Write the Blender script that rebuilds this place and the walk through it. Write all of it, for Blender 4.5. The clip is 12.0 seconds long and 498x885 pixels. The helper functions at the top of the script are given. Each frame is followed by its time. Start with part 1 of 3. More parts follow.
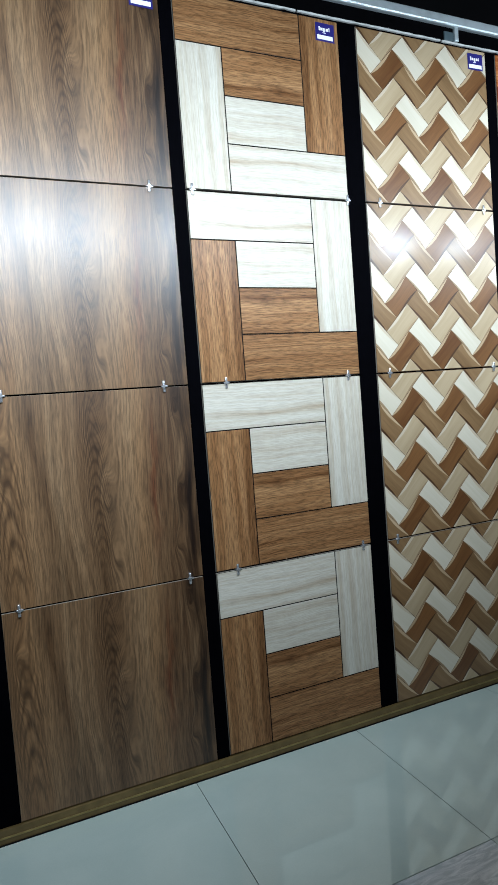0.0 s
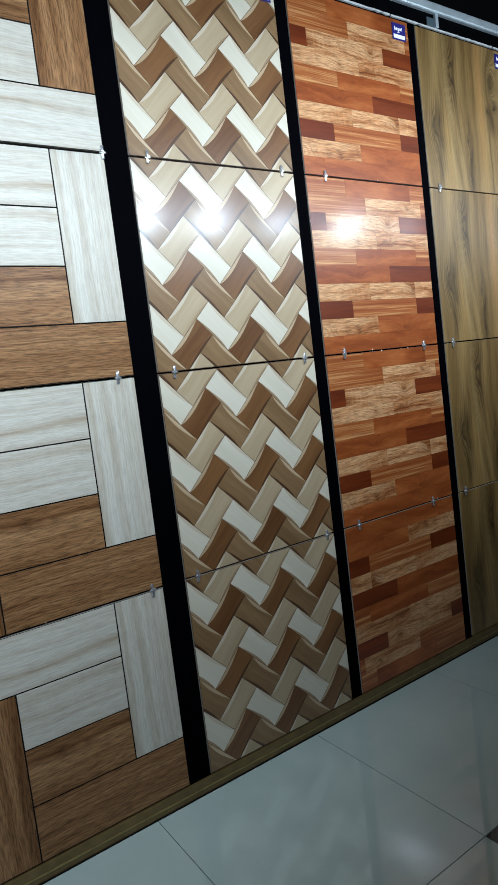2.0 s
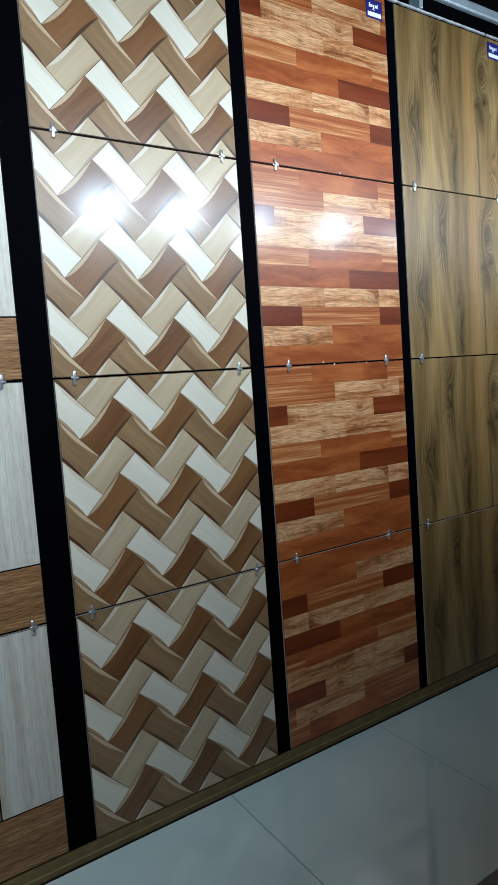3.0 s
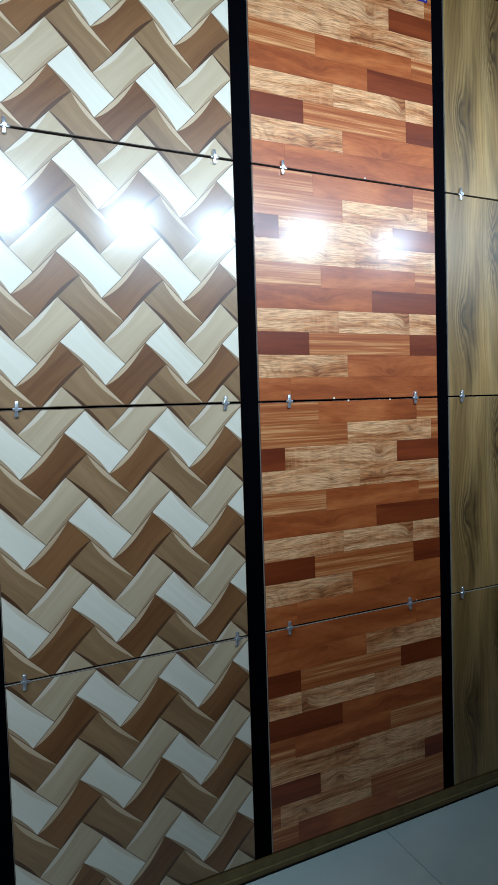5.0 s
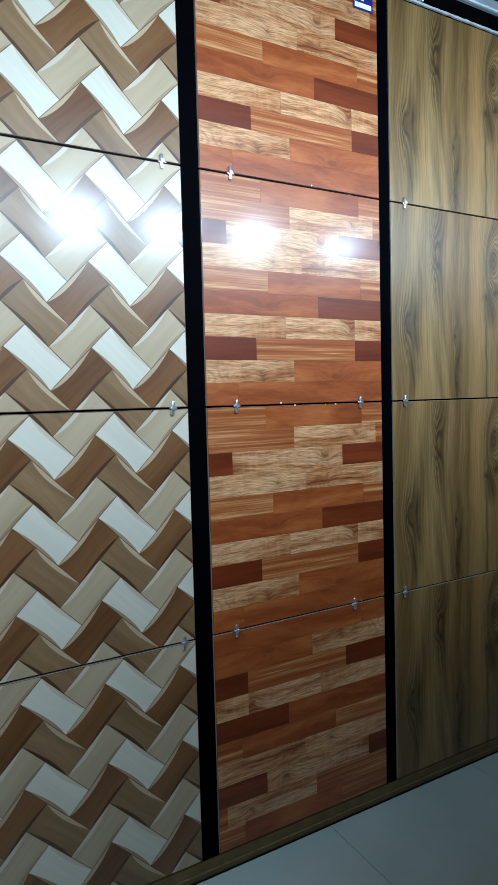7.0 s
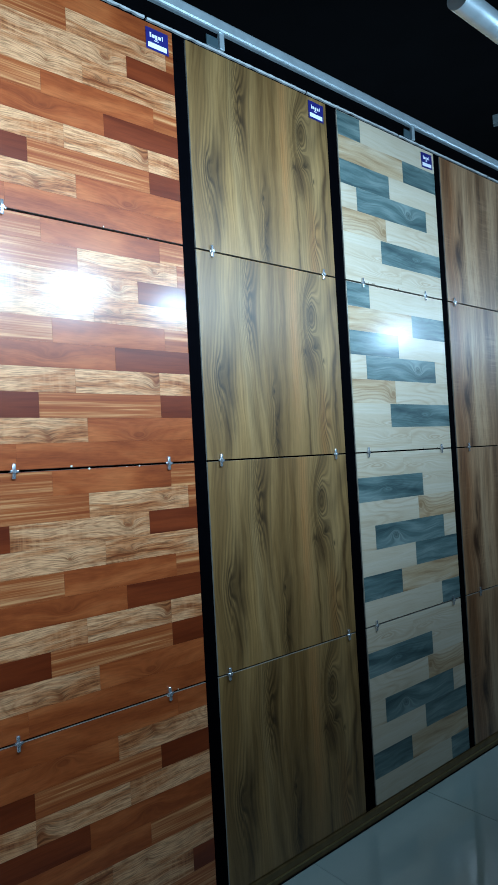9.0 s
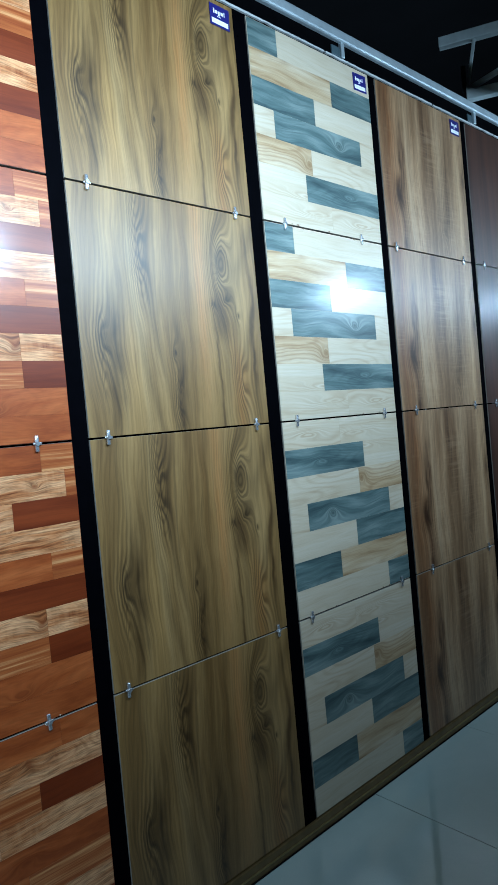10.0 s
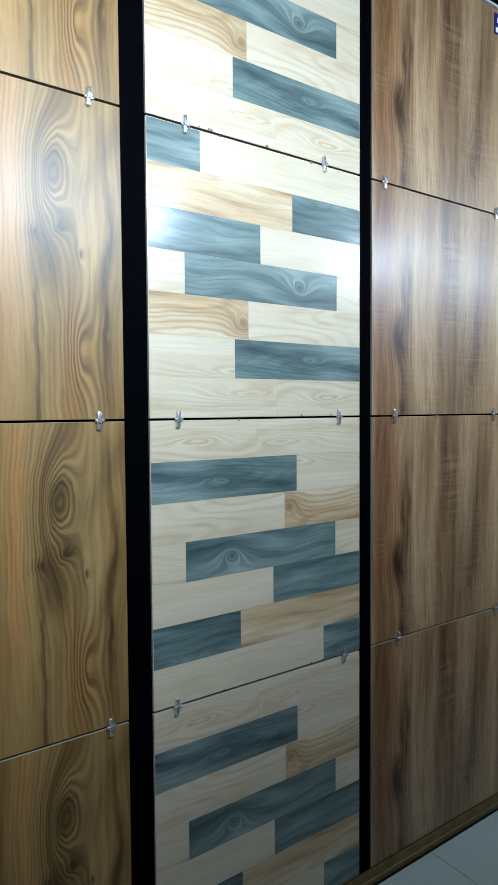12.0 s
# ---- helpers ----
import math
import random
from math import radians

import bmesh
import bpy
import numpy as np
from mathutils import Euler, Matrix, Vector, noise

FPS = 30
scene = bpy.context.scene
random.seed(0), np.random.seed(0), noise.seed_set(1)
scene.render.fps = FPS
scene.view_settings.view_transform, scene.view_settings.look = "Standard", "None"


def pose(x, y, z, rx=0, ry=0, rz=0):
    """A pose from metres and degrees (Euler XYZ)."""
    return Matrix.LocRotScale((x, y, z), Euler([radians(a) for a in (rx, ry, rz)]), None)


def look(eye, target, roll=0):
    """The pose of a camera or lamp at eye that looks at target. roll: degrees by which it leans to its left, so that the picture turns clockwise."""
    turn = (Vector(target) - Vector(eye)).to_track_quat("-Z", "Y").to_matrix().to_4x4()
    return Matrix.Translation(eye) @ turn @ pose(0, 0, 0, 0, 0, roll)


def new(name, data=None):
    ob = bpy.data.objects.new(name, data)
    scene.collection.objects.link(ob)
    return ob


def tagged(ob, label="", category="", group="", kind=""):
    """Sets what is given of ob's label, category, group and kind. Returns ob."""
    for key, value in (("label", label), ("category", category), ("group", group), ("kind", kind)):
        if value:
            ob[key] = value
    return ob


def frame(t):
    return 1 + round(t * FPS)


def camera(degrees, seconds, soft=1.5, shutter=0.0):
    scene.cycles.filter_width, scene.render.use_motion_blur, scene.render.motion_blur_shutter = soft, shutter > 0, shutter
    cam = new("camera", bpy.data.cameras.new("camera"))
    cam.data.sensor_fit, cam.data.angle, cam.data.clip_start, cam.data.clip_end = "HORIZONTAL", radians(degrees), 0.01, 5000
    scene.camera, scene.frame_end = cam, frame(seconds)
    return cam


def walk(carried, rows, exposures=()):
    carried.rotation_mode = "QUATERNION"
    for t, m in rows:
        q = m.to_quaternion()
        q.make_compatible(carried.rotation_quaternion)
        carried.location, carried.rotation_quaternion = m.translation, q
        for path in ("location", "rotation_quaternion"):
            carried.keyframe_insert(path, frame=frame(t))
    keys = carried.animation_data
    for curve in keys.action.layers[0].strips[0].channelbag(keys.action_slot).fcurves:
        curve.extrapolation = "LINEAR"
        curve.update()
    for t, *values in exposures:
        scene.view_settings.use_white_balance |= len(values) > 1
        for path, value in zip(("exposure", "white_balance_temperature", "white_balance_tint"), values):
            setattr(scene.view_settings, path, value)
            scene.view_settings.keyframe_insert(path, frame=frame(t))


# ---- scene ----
cam = camera(40.0, 12.0, soft=0.75)
PATH = [
    (0, (-2.136, -2.001, 1.18), (-1.273, -0.201, 1.065), -4.3),
    (0.5, (-1.998, -1.964, 1.184), (-1.132, -0.163, 1.085), -2.0),
    (1, (-1.864, -1.903, 1.195), (-0.886, -0.163, 1.067), -1.5),
    (1.5, (-1.764, -1.788, 1.213), (-0.658, -0.124, 1.115), -2.4),
    (2, (-1.615, -1.714, 1.203), (-0.44, -0.106, 1.02), -7.0),
    (2.5, (-1.429, -1.7, 1.219), (-0.328, -0.035, 1.092), -3.9),
    (3, (-1.232, -1.665, 1.204), (-0.097, -0.027, 1.033), -4.1),
    (3.2, (-1.179, -1.642, 1.223), (-0.037, -0.009, 1.054), -3.3),
    (4.8, (-0.856, -1.526, 1.239), (0.059, 0.246, 1.088), -2.1),
    (5, (-0.831, -1.554, 1.243), (0.082, 0.222, 1.134), -1.8),
    (5.5, (-0.842, -1.554, 1.261), (0.183, 0.161, 1.167), -2.6),
    (6, (-0.849, -1.549, 1.258), (0.213, 0.141, 1.124), -2.7),
    (6.5, (-0.844, -1.566, 1.259), (0.219, 0.125, 1.163), -2.0),
    (7, (-0.829, -1.564, 1.269), (0.211, 0.139, 1.141), -1.5),
    (7.5, (-0.81, -1.585, 1.257), (0.349, 0.045, 1.218), -1.5),
    (7.7, (-0.799, -1.582, 1.266), (0.389, 0.026, 1.224), -1.5),
    (9.3, (-0.463, -1.454, 1.246), (0.912, -0.002, 1.291), -4.2),
    (9.5, (-0.399, -1.418, 1.26), (0.99, 0.021, 1.247), -4.7),
    (10, (-0.193, -1.395, 1.246), (1.199, 0.041, 1.199), -5.2),
    (10.5, (0.001, -1.371, 1.255), (1.391, 0.064, 1.178), -3.9),
    (11, (0.178, -1.304, 1.268), (1.568, 0.132, 1.194), -2.8),
    (11.5, (0.388, -1.224, 1.261), (1.754, 0.229, 1.115), -1.5),
    (12, (0.631, -1.216, 1.268), (1.838, 0.376, 1.173), -0.4),
]
walk(cam, [(t, look(eye, target, roll)) for t, eye, target, roll in PATH],
     exposures=[(0, 0.36, 6350, 10), (0.5, 0.3, 6300, 9), (1.0, 0.06, 6250, 9), (2.0, 0.04, 6200, 10), (3.0, 0.05, 6000, 9), (5.5, 0.03, 5550, 5), (7.7, 0.06, 5450, 4), (9.5, 0.24, 4950, -3), (10.0, 0.5, 5200, 1), (10.6, 0.64, 5600, 7), (12.0, 0.7, 5900, 9)])

# ---- light, world, exposure ----
world = bpy.data.worlds.new("world")
scene.world = world
world.use_nodes = True
world.node_tree.nodes["Background"].inputs[0].default_value = (0.75, 0.9, 1.0, 1)
world.node_tree.nodes["Background"].inputs[1].default_value = 0.004

RAIL_Y, RAIL_Z = -1.33, 2.045
# place along the rail and share of the power of each lamp
# 4.25 is a fill added to brighten the right; -2.15 and -1.64 widen the glare
LAMPS = ((-2.4, 1.0), (-2.15, 0.82), (-1.9, 0.82), (-1.64, 0.66), (-1.38, 0.9), (-0.9, 0.94), (-0.42, 0.94), (0.10, 0.7), (0.51, 0.8), (0.96, 0.82), (1.52, 0.95),
         (2.0, 0.58), (3.38, 2.0), (4.25, 1.3), (5.2, 1.7))


def lamp_pose(x, forward):
    """A lamp on the rail; those at the start of the aisle are turned further down."""
    dip = 0.45 if x < -0.3 else 0.22 if x < 2.5 else 0.2
    return look((x, RAIL_Y + forward, RAIL_Z), (x, 0.0, RAIL_Z - dip))


LAMP_POWER = 6.4
for lamp_x, share in LAMPS:
    data = bpy.data.lights.new("spot_and_fill_light", "AREA")
    data.shape, data.size, data.size_y = "ELLIPSE", 0.14, 0.055
    data.energy, data.color = LAMP_POWER * share, (0.74, 0.88, 1.0)
    data.spread = radians(128 if lamp_x < -0.95 else 118 if lamp_x < -0.3 else 96 if lamp_x < 1.0 else 132 if lamp_x < 1.6 else 108 if lamp_x < 2.5 else 132)
    lamp = new("spot_and_fill_light", data)
    lamp.matrix_world = lamp_pose(lamp_x, 0.026)


# ---- materials ----
class Graph:
    """A small helper to write node trees as expressions."""

    def __init__(self, name):
        self.mat = bpy.data.materials.new(name)
        self.mat.use_nodes = True
        self.tree = self.mat.node_tree
        self.bsdf = self.tree.nodes["Principled BSDF"]

    def node(self, kind):
        return self.tree.nodes.new(kind)

    def put(self, socket, value):
        if isinstance(value, bpy.types.NodeSocket):
            self.tree.links.new(value, socket)
        elif isinstance(value, (tuple, list)) and len(value) == 3 and socket.type == "RGBA":
            socket.default_value = (*value, 1)
        else:
            socket.default_value = value

    def m(self, op, a, b=0.0, c=0.0):
        n = self.node("ShaderNodeMath")
        n.operation = op
        for socket, value in zip(n.inputs, (a, b, c)):
            self.put(socket, value)
        return n.outputs[0]

    def vec(self, x, y, z=0.0):
        n = self.node("ShaderNodeCombineXYZ")
        for socket, value in zip(n.inputs, (x, y, z)):
            self.put(socket, value)
        return n.outputs[0]

    def split(self, v):
        n = self.node("ShaderNodeSeparateXYZ")
        self.put(n.inputs[0], v)
        return n.outputs

    def noise(self, v, scale=1.0, detail=3.0, rough=0.55, distortion=0.0):
        n = self.node("ShaderNodeTexNoise")
        for key, value in (("Vector", v), ("Scale", scale), ("Detail", detail), ("Roughness", rough), ("Distortion", distortion)):
            self.put(n.inputs[key], value)
        return n.outputs["Fac"]

    def ramp(self, fac, *stops):
        n = self.node("ShaderNodeValToRGB")
        self.put(n.inputs[0], fac)
        e = n.color_ramp.elements
        while len(e) < len(stops):
            e.new(0.5)
        for el, (at, colour) in zip(e, stops):
            el.position = at
            el.color = (*colour, 1) if isinstance(colour, tuple) else (colour, colour, colour, 1)
        return n.outputs[0]

    def mix(self, fac, a, b, blend="MIX"):
        n = self.node("ShaderNodeMix")
        n.data_type, n.blend_type = "RGBA", blend
        self.put(n.inputs["Factor"], fac)
        self.put(n.inputs[6], a)
        self.put(n.inputs[7], b)
        return n.outputs[2]

    def uv(self):
        n = self.node("ShaderNodeUVMap")
        n.uv_map = "grain"
        return n.outputs[0]

    def place(self):
        return self.node("ShaderNodeTexCoord").outputs["Object"]

    def world_place(self):
        return self.node("ShaderNodeNewGeometry").outputs["Position"]

    def bump(self, height, strength, distance=0.001):
        n = self.node("ShaderNodeBump")
        self.put(n.inputs["Height"], height)
        self.put(n.inputs["Strength"], strength)
        self.put(n.inputs["Distance"], distance)
        self.put(self.bsdf.inputs["Normal"], n.outputs[0])
        return n.outputs[0]

    def finish(self, colour, rough=0.5, metal=0.0, spec=0.5, coat=0.0, coat_rough=0.05):
        for key, value in (("Base Color", colour), ("Roughness", rough), ("Metallic", metal), ("Specular IOR Level", spec),
                           ("Coat Weight", coat), ("Coat Roughness", coat_rough)):
            self.put(self.bsdf.inputs[key], value)
        return self.mat


def wood(name, stops, across=14.0, along=0.9, lines=0.0, line_count=9.0, pores=0.25, dark=0.45, knots=(),
         rough=0.3, coat=0.0, coat_rough=0.08, spec=0.5, relief=0.1, depth=0.0006, drift=0.35, saw=0.0, contrast=1.35, fibres=0.35, halo=0.45,
         pore=(14.0, 420.0), bands=(), flames=(), flame=0.5, wander=0.0, rings=0.75, ring_count=270.0):
    """Printed wood, its grain running along the first coordinate of the layer 'grain', in metres.
    Each knot (along, across, half length, half width, pull, heart) lifts the growth rings, so that the grain flows round it and closes inside it."""
    g = Graph(name)
    s, t, _ = g.split(g.uv())
    heart_mark, shade_mark, near_mark, flow = None, None, None, t
    if knots or wander:
        w1 = g.m("SUBTRACT", g.noise(g.vec(g.m("MULTIPLY", s, 2.2), g.m("MULTIPLY", t, 5.0), 1.3), 1.0, 2.0), 0.5)
        w2 = g.m("SUBTRACT", g.noise(g.vec(g.m("MULTIPLY", s, 11.0), g.m("MULTIPLY", t, 26.0), 7.3), 1.0, 2.0), 0.5)
        flow = g.m("ADD", t, g.m("ADD", g.m("MULTIPLY", w1, wander), g.m("MULTIPLY", w2, wander * 0.16)))
        sw = g.m("ADD", s, g.m("MULTIPLY", w2, 0.03))
        tw = g.m("ADD", t, g.m("MULTIPLY", w2, 0.018))
    for (ks, kt, rs, rt, pull, heart) in knots:
        ds, dt = g.m("DIVIDE", g.m("SUBTRACT", sw, ks), rs), g.m("DIVIDE", g.m("SUBTRACT", tw, kt), rt)
        q2 = g.m("ADD", g.m("MULTIPLY", ds, ds), g.m("MULTIPLY", dt, dt))
        flow = g.m("ADD", flow, g.m("DIVIDE", pull, g.m("ADD", q2, 1.0)))
        near = g.m("DIVIDE", 1.0, g.m("ADD", g.m("MULTIPLY", q2, 0.35), 1.0))
        near_mark = near if near_mark is None else g.m("MAXIMUM", near_mark, near)
        if heart:
            core = g.m("MULTIPLY", g.m("EXPONENT", g.m("MULTIPLY", g.m("MULTIPLY", q2, q2), -9.0)), heart)
            shade = g.m("MULTIPLY", g.m("EXPONENT", g.m("MULTIPLY", q2, -0.5)), heart)
            heart_mark = core if heart_mark is None else g.m("MAXIMUM", heart_mark, core)
            shade_mark = shade if shade_mark is None else g.m("MAXIMUM", shade_mark, shade)
    p = g.vec(g.m("MULTIPLY", s, along), g.m("MULTIPLY", flow, across))
    broad = g.noise(p, 1.0, 2.0, 0.5, drift)
    mid = g.noise(g.vec(g.m("MULTIPLY", s, along * 2.0), g.m("MULTIPLY", flow, across * 3.4), 2.2), 1.0, 4.0, 0.66, 0.5)
    fine = g.noise(g.vec(g.m("MULTIPLY", s, pore[0]), g.m("MULTIPLY", flow, pore[1])), 1.0, 2.0, 0.6)
    tone = g.m("ADD", g.m("MULTIPLY", broad, 0.58), g.m("MULTIPLY", mid, 0.42))
    tone = g.m("ADD", g.m("MULTIPLY", g.m("SUBTRACT", tone, 0.5), contrast), 0.5)
    colour = g.ramp(tone, *stops)
    fibre = g.noise(g.vec(g.m("MULTIPLY", s, along * 3.0), g.m("MULTIPLY", flow, 170.0), 6.3), 1.0, 3.0, 0.6)
    colour = g.mix(g.m("MULTIPLY", g.ramp(fibre, (0.52, 0.0), (0.64, 1.0)), fibres), colour, g.mix(0.5, stops[0][1], colour))
    if knots:
        jitter = g.noise(g.vec(g.m("MULTIPLY", s, 6.0), g.m("MULTIPLY", flow, 30.0), 4.1), 1.0, 2.0)
        ring = g.m("ABSOLUTE", g.m("SINE", g.m("ADD", g.m("MULTIPLY", flow, ring_count), g.m("MULTIPLY", jitter, 3.0))))
        ring = g.m("MULTIPLY", g.m("POWER", ring, 2.5), g.m("MULTIPLY", g.m("POWER", near_mark, 1.1), g.m("ADD", 0.4, jitter)))
        colour = g.mix(g.m("MINIMUM", g.m("MULTIPLY", ring, rings), 1.0), colour, g.mix(0.3, stops[0][1], colour))
    if lines:
        arcs = g.noise(g.vec(g.m("MULTIPLY", s, along * 0.9), g.m("MULTIPLY", flow, across * 0.55), 3.7), 1.0, 1.0, 0.4, 0.15)
        arcs = g.m("POWER", g.m("ABSOLUTE", g.m("SINE", g.m("MULTIPLY", arcs, line_count * 6.283))), 5.0)
        area = g.ramp(g.noise(g.vec(g.m("MULTIPLY", s, along * 0.8), g.m("MULTIPLY", flow, across * 0.5), 9.1)), (0.42, 0.0), (0.6, 1.0))
        colour = g.mix(g.m("MULTIPLY", g.m("MULTIPLY", arcs, area), lines), colour, stops[0][1])
    if bands or flames:
        wave = g.m("MULTIPLY", g.m("SUBTRACT", g.noise(g.vec(g.m("MULTIPLY", s, 5.0), g.m("MULTIPLY", t, 6.0), 5.5), 1.0, 3.0, 0.6), 0.5), 0.07)
        ragged = g.noise(g.vec(g.m("MULTIPLY", s, 4.0), g.m("MULTIPLY", flow, 70.0), 8.8), 1.0, 4.0, 0.65)
        sway = g.m("ADD", g.m("MULTIPLY", t, 0.75), g.m("MULTIPLY", flow, 0.25))
    for (bt, half, slant, s0, s1, tint) in bands:
        d = g.m("DIVIDE", g.m("ADD", g.m("SUBTRACT", g.m("SUBTRACT", sway, bt), g.m("MULTIPLY", s, slant)), wave), half)
        body = g.m("EXPONENT", g.m("MULTIPLY", g.m("MULTIPLY", d, d), -1.0))
        e = g.m("DIVIDE", g.m("SUBTRACT", s, (s0 + s1) / 2), (s1 - s0) / 2)
        body = g.m("MULTIPLY", body, g.m("EXPONENT", g.m("MULTIPLY", g.m("POWER", g.m("ABSOLUTE", e), 4.0), -0.8)))
        body = g.m("MULTIPLY", body, g.ramp(ragged, (0.3, 0.25), (0.6, 1.0)))
        colour = g.mix(g.m("MINIMUM", body, 1.0), colour, g.mix(1.0, colour, tint, "MULTIPLY"))
    for (ft, half, s0, s1, rise, pitch) in flames:
        d = g.m("DIVIDE", g.m("ADD", g.m("SUBTRACT", t, ft), g.m("MULTIPLY", wave, 0.5)), half)
        d2 = g.m("MULTIPLY", d, d)
        q = g.m("ADD", g.m("MULTIPLY", s, pitch), g.m("MULTIPLY", d2, rise))
        q = g.m("ADD", q, g.m("MULTIPLY", ragged, 0.35))
        arc = g.m("POWER", g.m("ABSOLUTE", g.m("SINE", g.m("MULTIPLY", q, 3.1416))), 4.0)
        e = g.m("DIVIDE", g.m("SUBTRACT", s, (s0 + s1) / 2), (s1 - s0) / 2)
        hold = g.m("EXPONENT", g.m("SUBTRACT", g.m("MULTIPLY", g.m("POWER", g.m("ABSOLUTE", e), 4.0), -0.8), g.m("MULTIPLY", g.m("MULTIPLY", d2, d2), 0.6)))
        colour = g.mix(g.m("MULTIPLY", g.m("MULTIPLY", arc, hold), flame), colour, stops[0][1])
    streak = g.ramp(fine, (0.35, 1.0), (0.58, 0.0))
    colour = g.mix(g.m("MULTIPLY", streak, pores), colour, g.mix(1.0, colour, (dark, dark, dark), "MULTIPLY"))
    if saw:
        cross = g.noise(g.vec(g.m("MULTIPLY", s, 110.0), g.m("MULTIPLY", t, 7.0)), 1.0, 2.0)
        patch = g.ramp(g.noise(g.vec(g.m("MULTIPLY", s, 5.0), g.m("MULTIPLY", t, 7.0), 4.4)), (0.45, 0.0), (0.62, 1.0))
        colour = g.mix(g.m("MULTIPLY", g.m("MULTIPLY", g.ramp(cross, (0.45, 0.0), (0.65, 1.0)), patch), saw), colour, stops[-1][1])
    if heart_mark is not None:
        colour = g.mix(g.m("MULTIPLY", shade_mark, halo), colour, g.mix(1.0, colour, (0.5, 0.46, 0.4), "MULTIPLY"))
        colour = g.mix(heart_mark, colour, g.mix(0.25, stops[0][1], colour))
    g.bump(g.m("ADD", g.m("MULTIPLY", fine, 0.6), g.m("MULTIPLY", mid, 0.6)), relief, depth)
    blotch = g.noise(g.vec(g.m("MULTIPLY", s, 6.0), g.m("MULTIPLY", t, 9.0)), 1.0, 2.0)
    r = g.m("ADD", rough, g.m("MULTIPLY", g.m("SUBTRACT", blotch, 0.5), 0.1))
    return g.finish(colour, r, 0.0, spec, coat, coat_rough)


GLOSS = dict(rough=0.37, spec=0.28, coat=0.48, coat_rough=0.19, relief=0.03)
SATIN = dict(rough=0.39, spec=0.5, coat=0.12, coat_rough=0.42, relief=0.3)
EMBOSSED = dict(rough=0.36, spec=0.14, coat=0.05, coat_rough=0.28, relief=1.0, depth=0.0009)

walnut = wood("walnut_print", ((0.22, (0.03, 0.013, 0.005)), (0.4, (0.135, 0.072, 0.033)), (0.57, (0.19, 0.11, 0.054)), (0.78, (0.27, 0.17, 0.09))),
              across=7.0, along=0.5, lines=0.3, line_count=9, pores=0.9, pore=(18.0, 260.0), dark=0.5, fibres=0.5, contrast=1.25, halo=0.5, wander=0.05, drift=0.2,
              knots=((0.54, 0.545, 0.04, 0.010, 0.03, 0.7), (0.27, 0.545, 0.05, 0.010, 0.03, 0.6), (0.12, 0.53, 0.04, 0.012, 0.03, 0.4),
                     (0.5, 0.29, 0.12, 0.03, 0.05, 0.0), (0.28, 0.31, 0.1, 0.025, 0.045, 0.0), (0.12, 0.33, 0.1, 0.02, 0.03, 0.0), (0.42, 0.03, 0.12, 0.02, 0.04, 0.0)),
              bands=((0.575, 0.03, 0.0, -0.4, 1.0, (0.12, 0.09, 0.07)), (0.535, 0.09, 0.0, -0.5, 1.1, (0.42, 0.35, 0.3)), (0.2, 0.025, -0.16, -0.2, 0.8, (0.5, 0.45, 0.4)), (0.3, 0.02, 0.0, -0.2, 0.6, (0.7, 0.66, 0.6)),
                     (0.06, 0.05, 0.0, -0.3, 0.9, (1.4, 1.35, 1.25)), (0.42, 0.03, 0.03, -0.2, 0.9, (1.25, 1.2, 1.12)), (0.46, 0.012, 0.03, 0.1, 0.5, (0.75, 0.45, 0.35))),
              flames=((0.29, 0.035, 0.1, 0.62, 4.0, 26.0), (0.05, 0.04, 0.05, 0.5, 3.0, 12.0)), flame=0.6,
              rough=0.38, spec=0.46, coat=0.2, coat_rough=0.3, relief=1.0)
white_oak = wood("white_oak_print", ((0.22, (0.3, 0.235, 0.16)), (0.42, (0.4, 0.358, 0.288)), (0.62, (0.465, 0.432, 0.366))), across=26, along=1.0, wander=0.03,
                 lines=0.15, pores=0.5, pore=(26.0, 260.0), dark=0.68, fibres=0.3, contrast=1.6, saw=0.12, **EMBOSSED)
tan_oak = wood("tan_oak_print", ((0.25, (0.075, 0.028, 0.009)), (0.45, (0.22, 0.106, 0.043)), (0.7, (0.33, 0.178, 0.08))), across=22, along=1.2, wander=0.04,
               lines=0.45, pores=0.9, pore=(26.0, 280.0), dark=0.42, fibres=0.6, contrast=1.3, **EMBOSSED)
block_white = wood("ivory_print", ((0.3, (0.455, 0.405, 0.31)), (0.6, (0.505, 0.455, 0.36))), across=20, pores=0.05, fibres=0.05, **GLOSS)
block_cream = wood("cream_print", ((0.3, (0.295, 0.218, 0.128)), (0.65, (0.37, 0.283, 0.176))), across=16, lines=0.15, pores=0.08, fibres=0.06, wander=0.04, **GLOSS)
block_tan = wood("tan_print", ((0.3, (0.135, 0.075, 0.032)), (0.65, (0.21, 0.124, 0.058))), across=14, lines=0.2, pores=0.18, pore=(20.0, 260.0), fibres=0.1, wander=0.04, **GLOSS)
block_brown = wood("brown_print", ((0.3, (0.092, 0.036, 0.012)), (0.65, (0.155, 0.07, 0.025))), across=14, lines=0.2, pores=0.18, pore=(20.0, 260.0), fibres=0.1, wander=0.04, **GLOSS)
edge_light = wood("light_edge_print", ((0.3, (0.31, 0.215, 0.125)), (0.65, (0.39, 0.28, 0.17))), across=18, pores=0.05, fibres=0.08, **GLOSS)
edge_pale = wood("pale_edge_print", ((0.3, (0.4, 0.325, 0.235)), (0.65, (0.45, 0.375, 0.275))), across=18, pores=0.05, fibres=0.08, **GLOSS)
edge_dark = wood("dark_edge_print", ((0.3, (0.042, 0.018, 0.007)), (0.65, (0.075, 0.035, 0.015))), across=18, pores=0.1, fibres=0.08, **GLOSS)
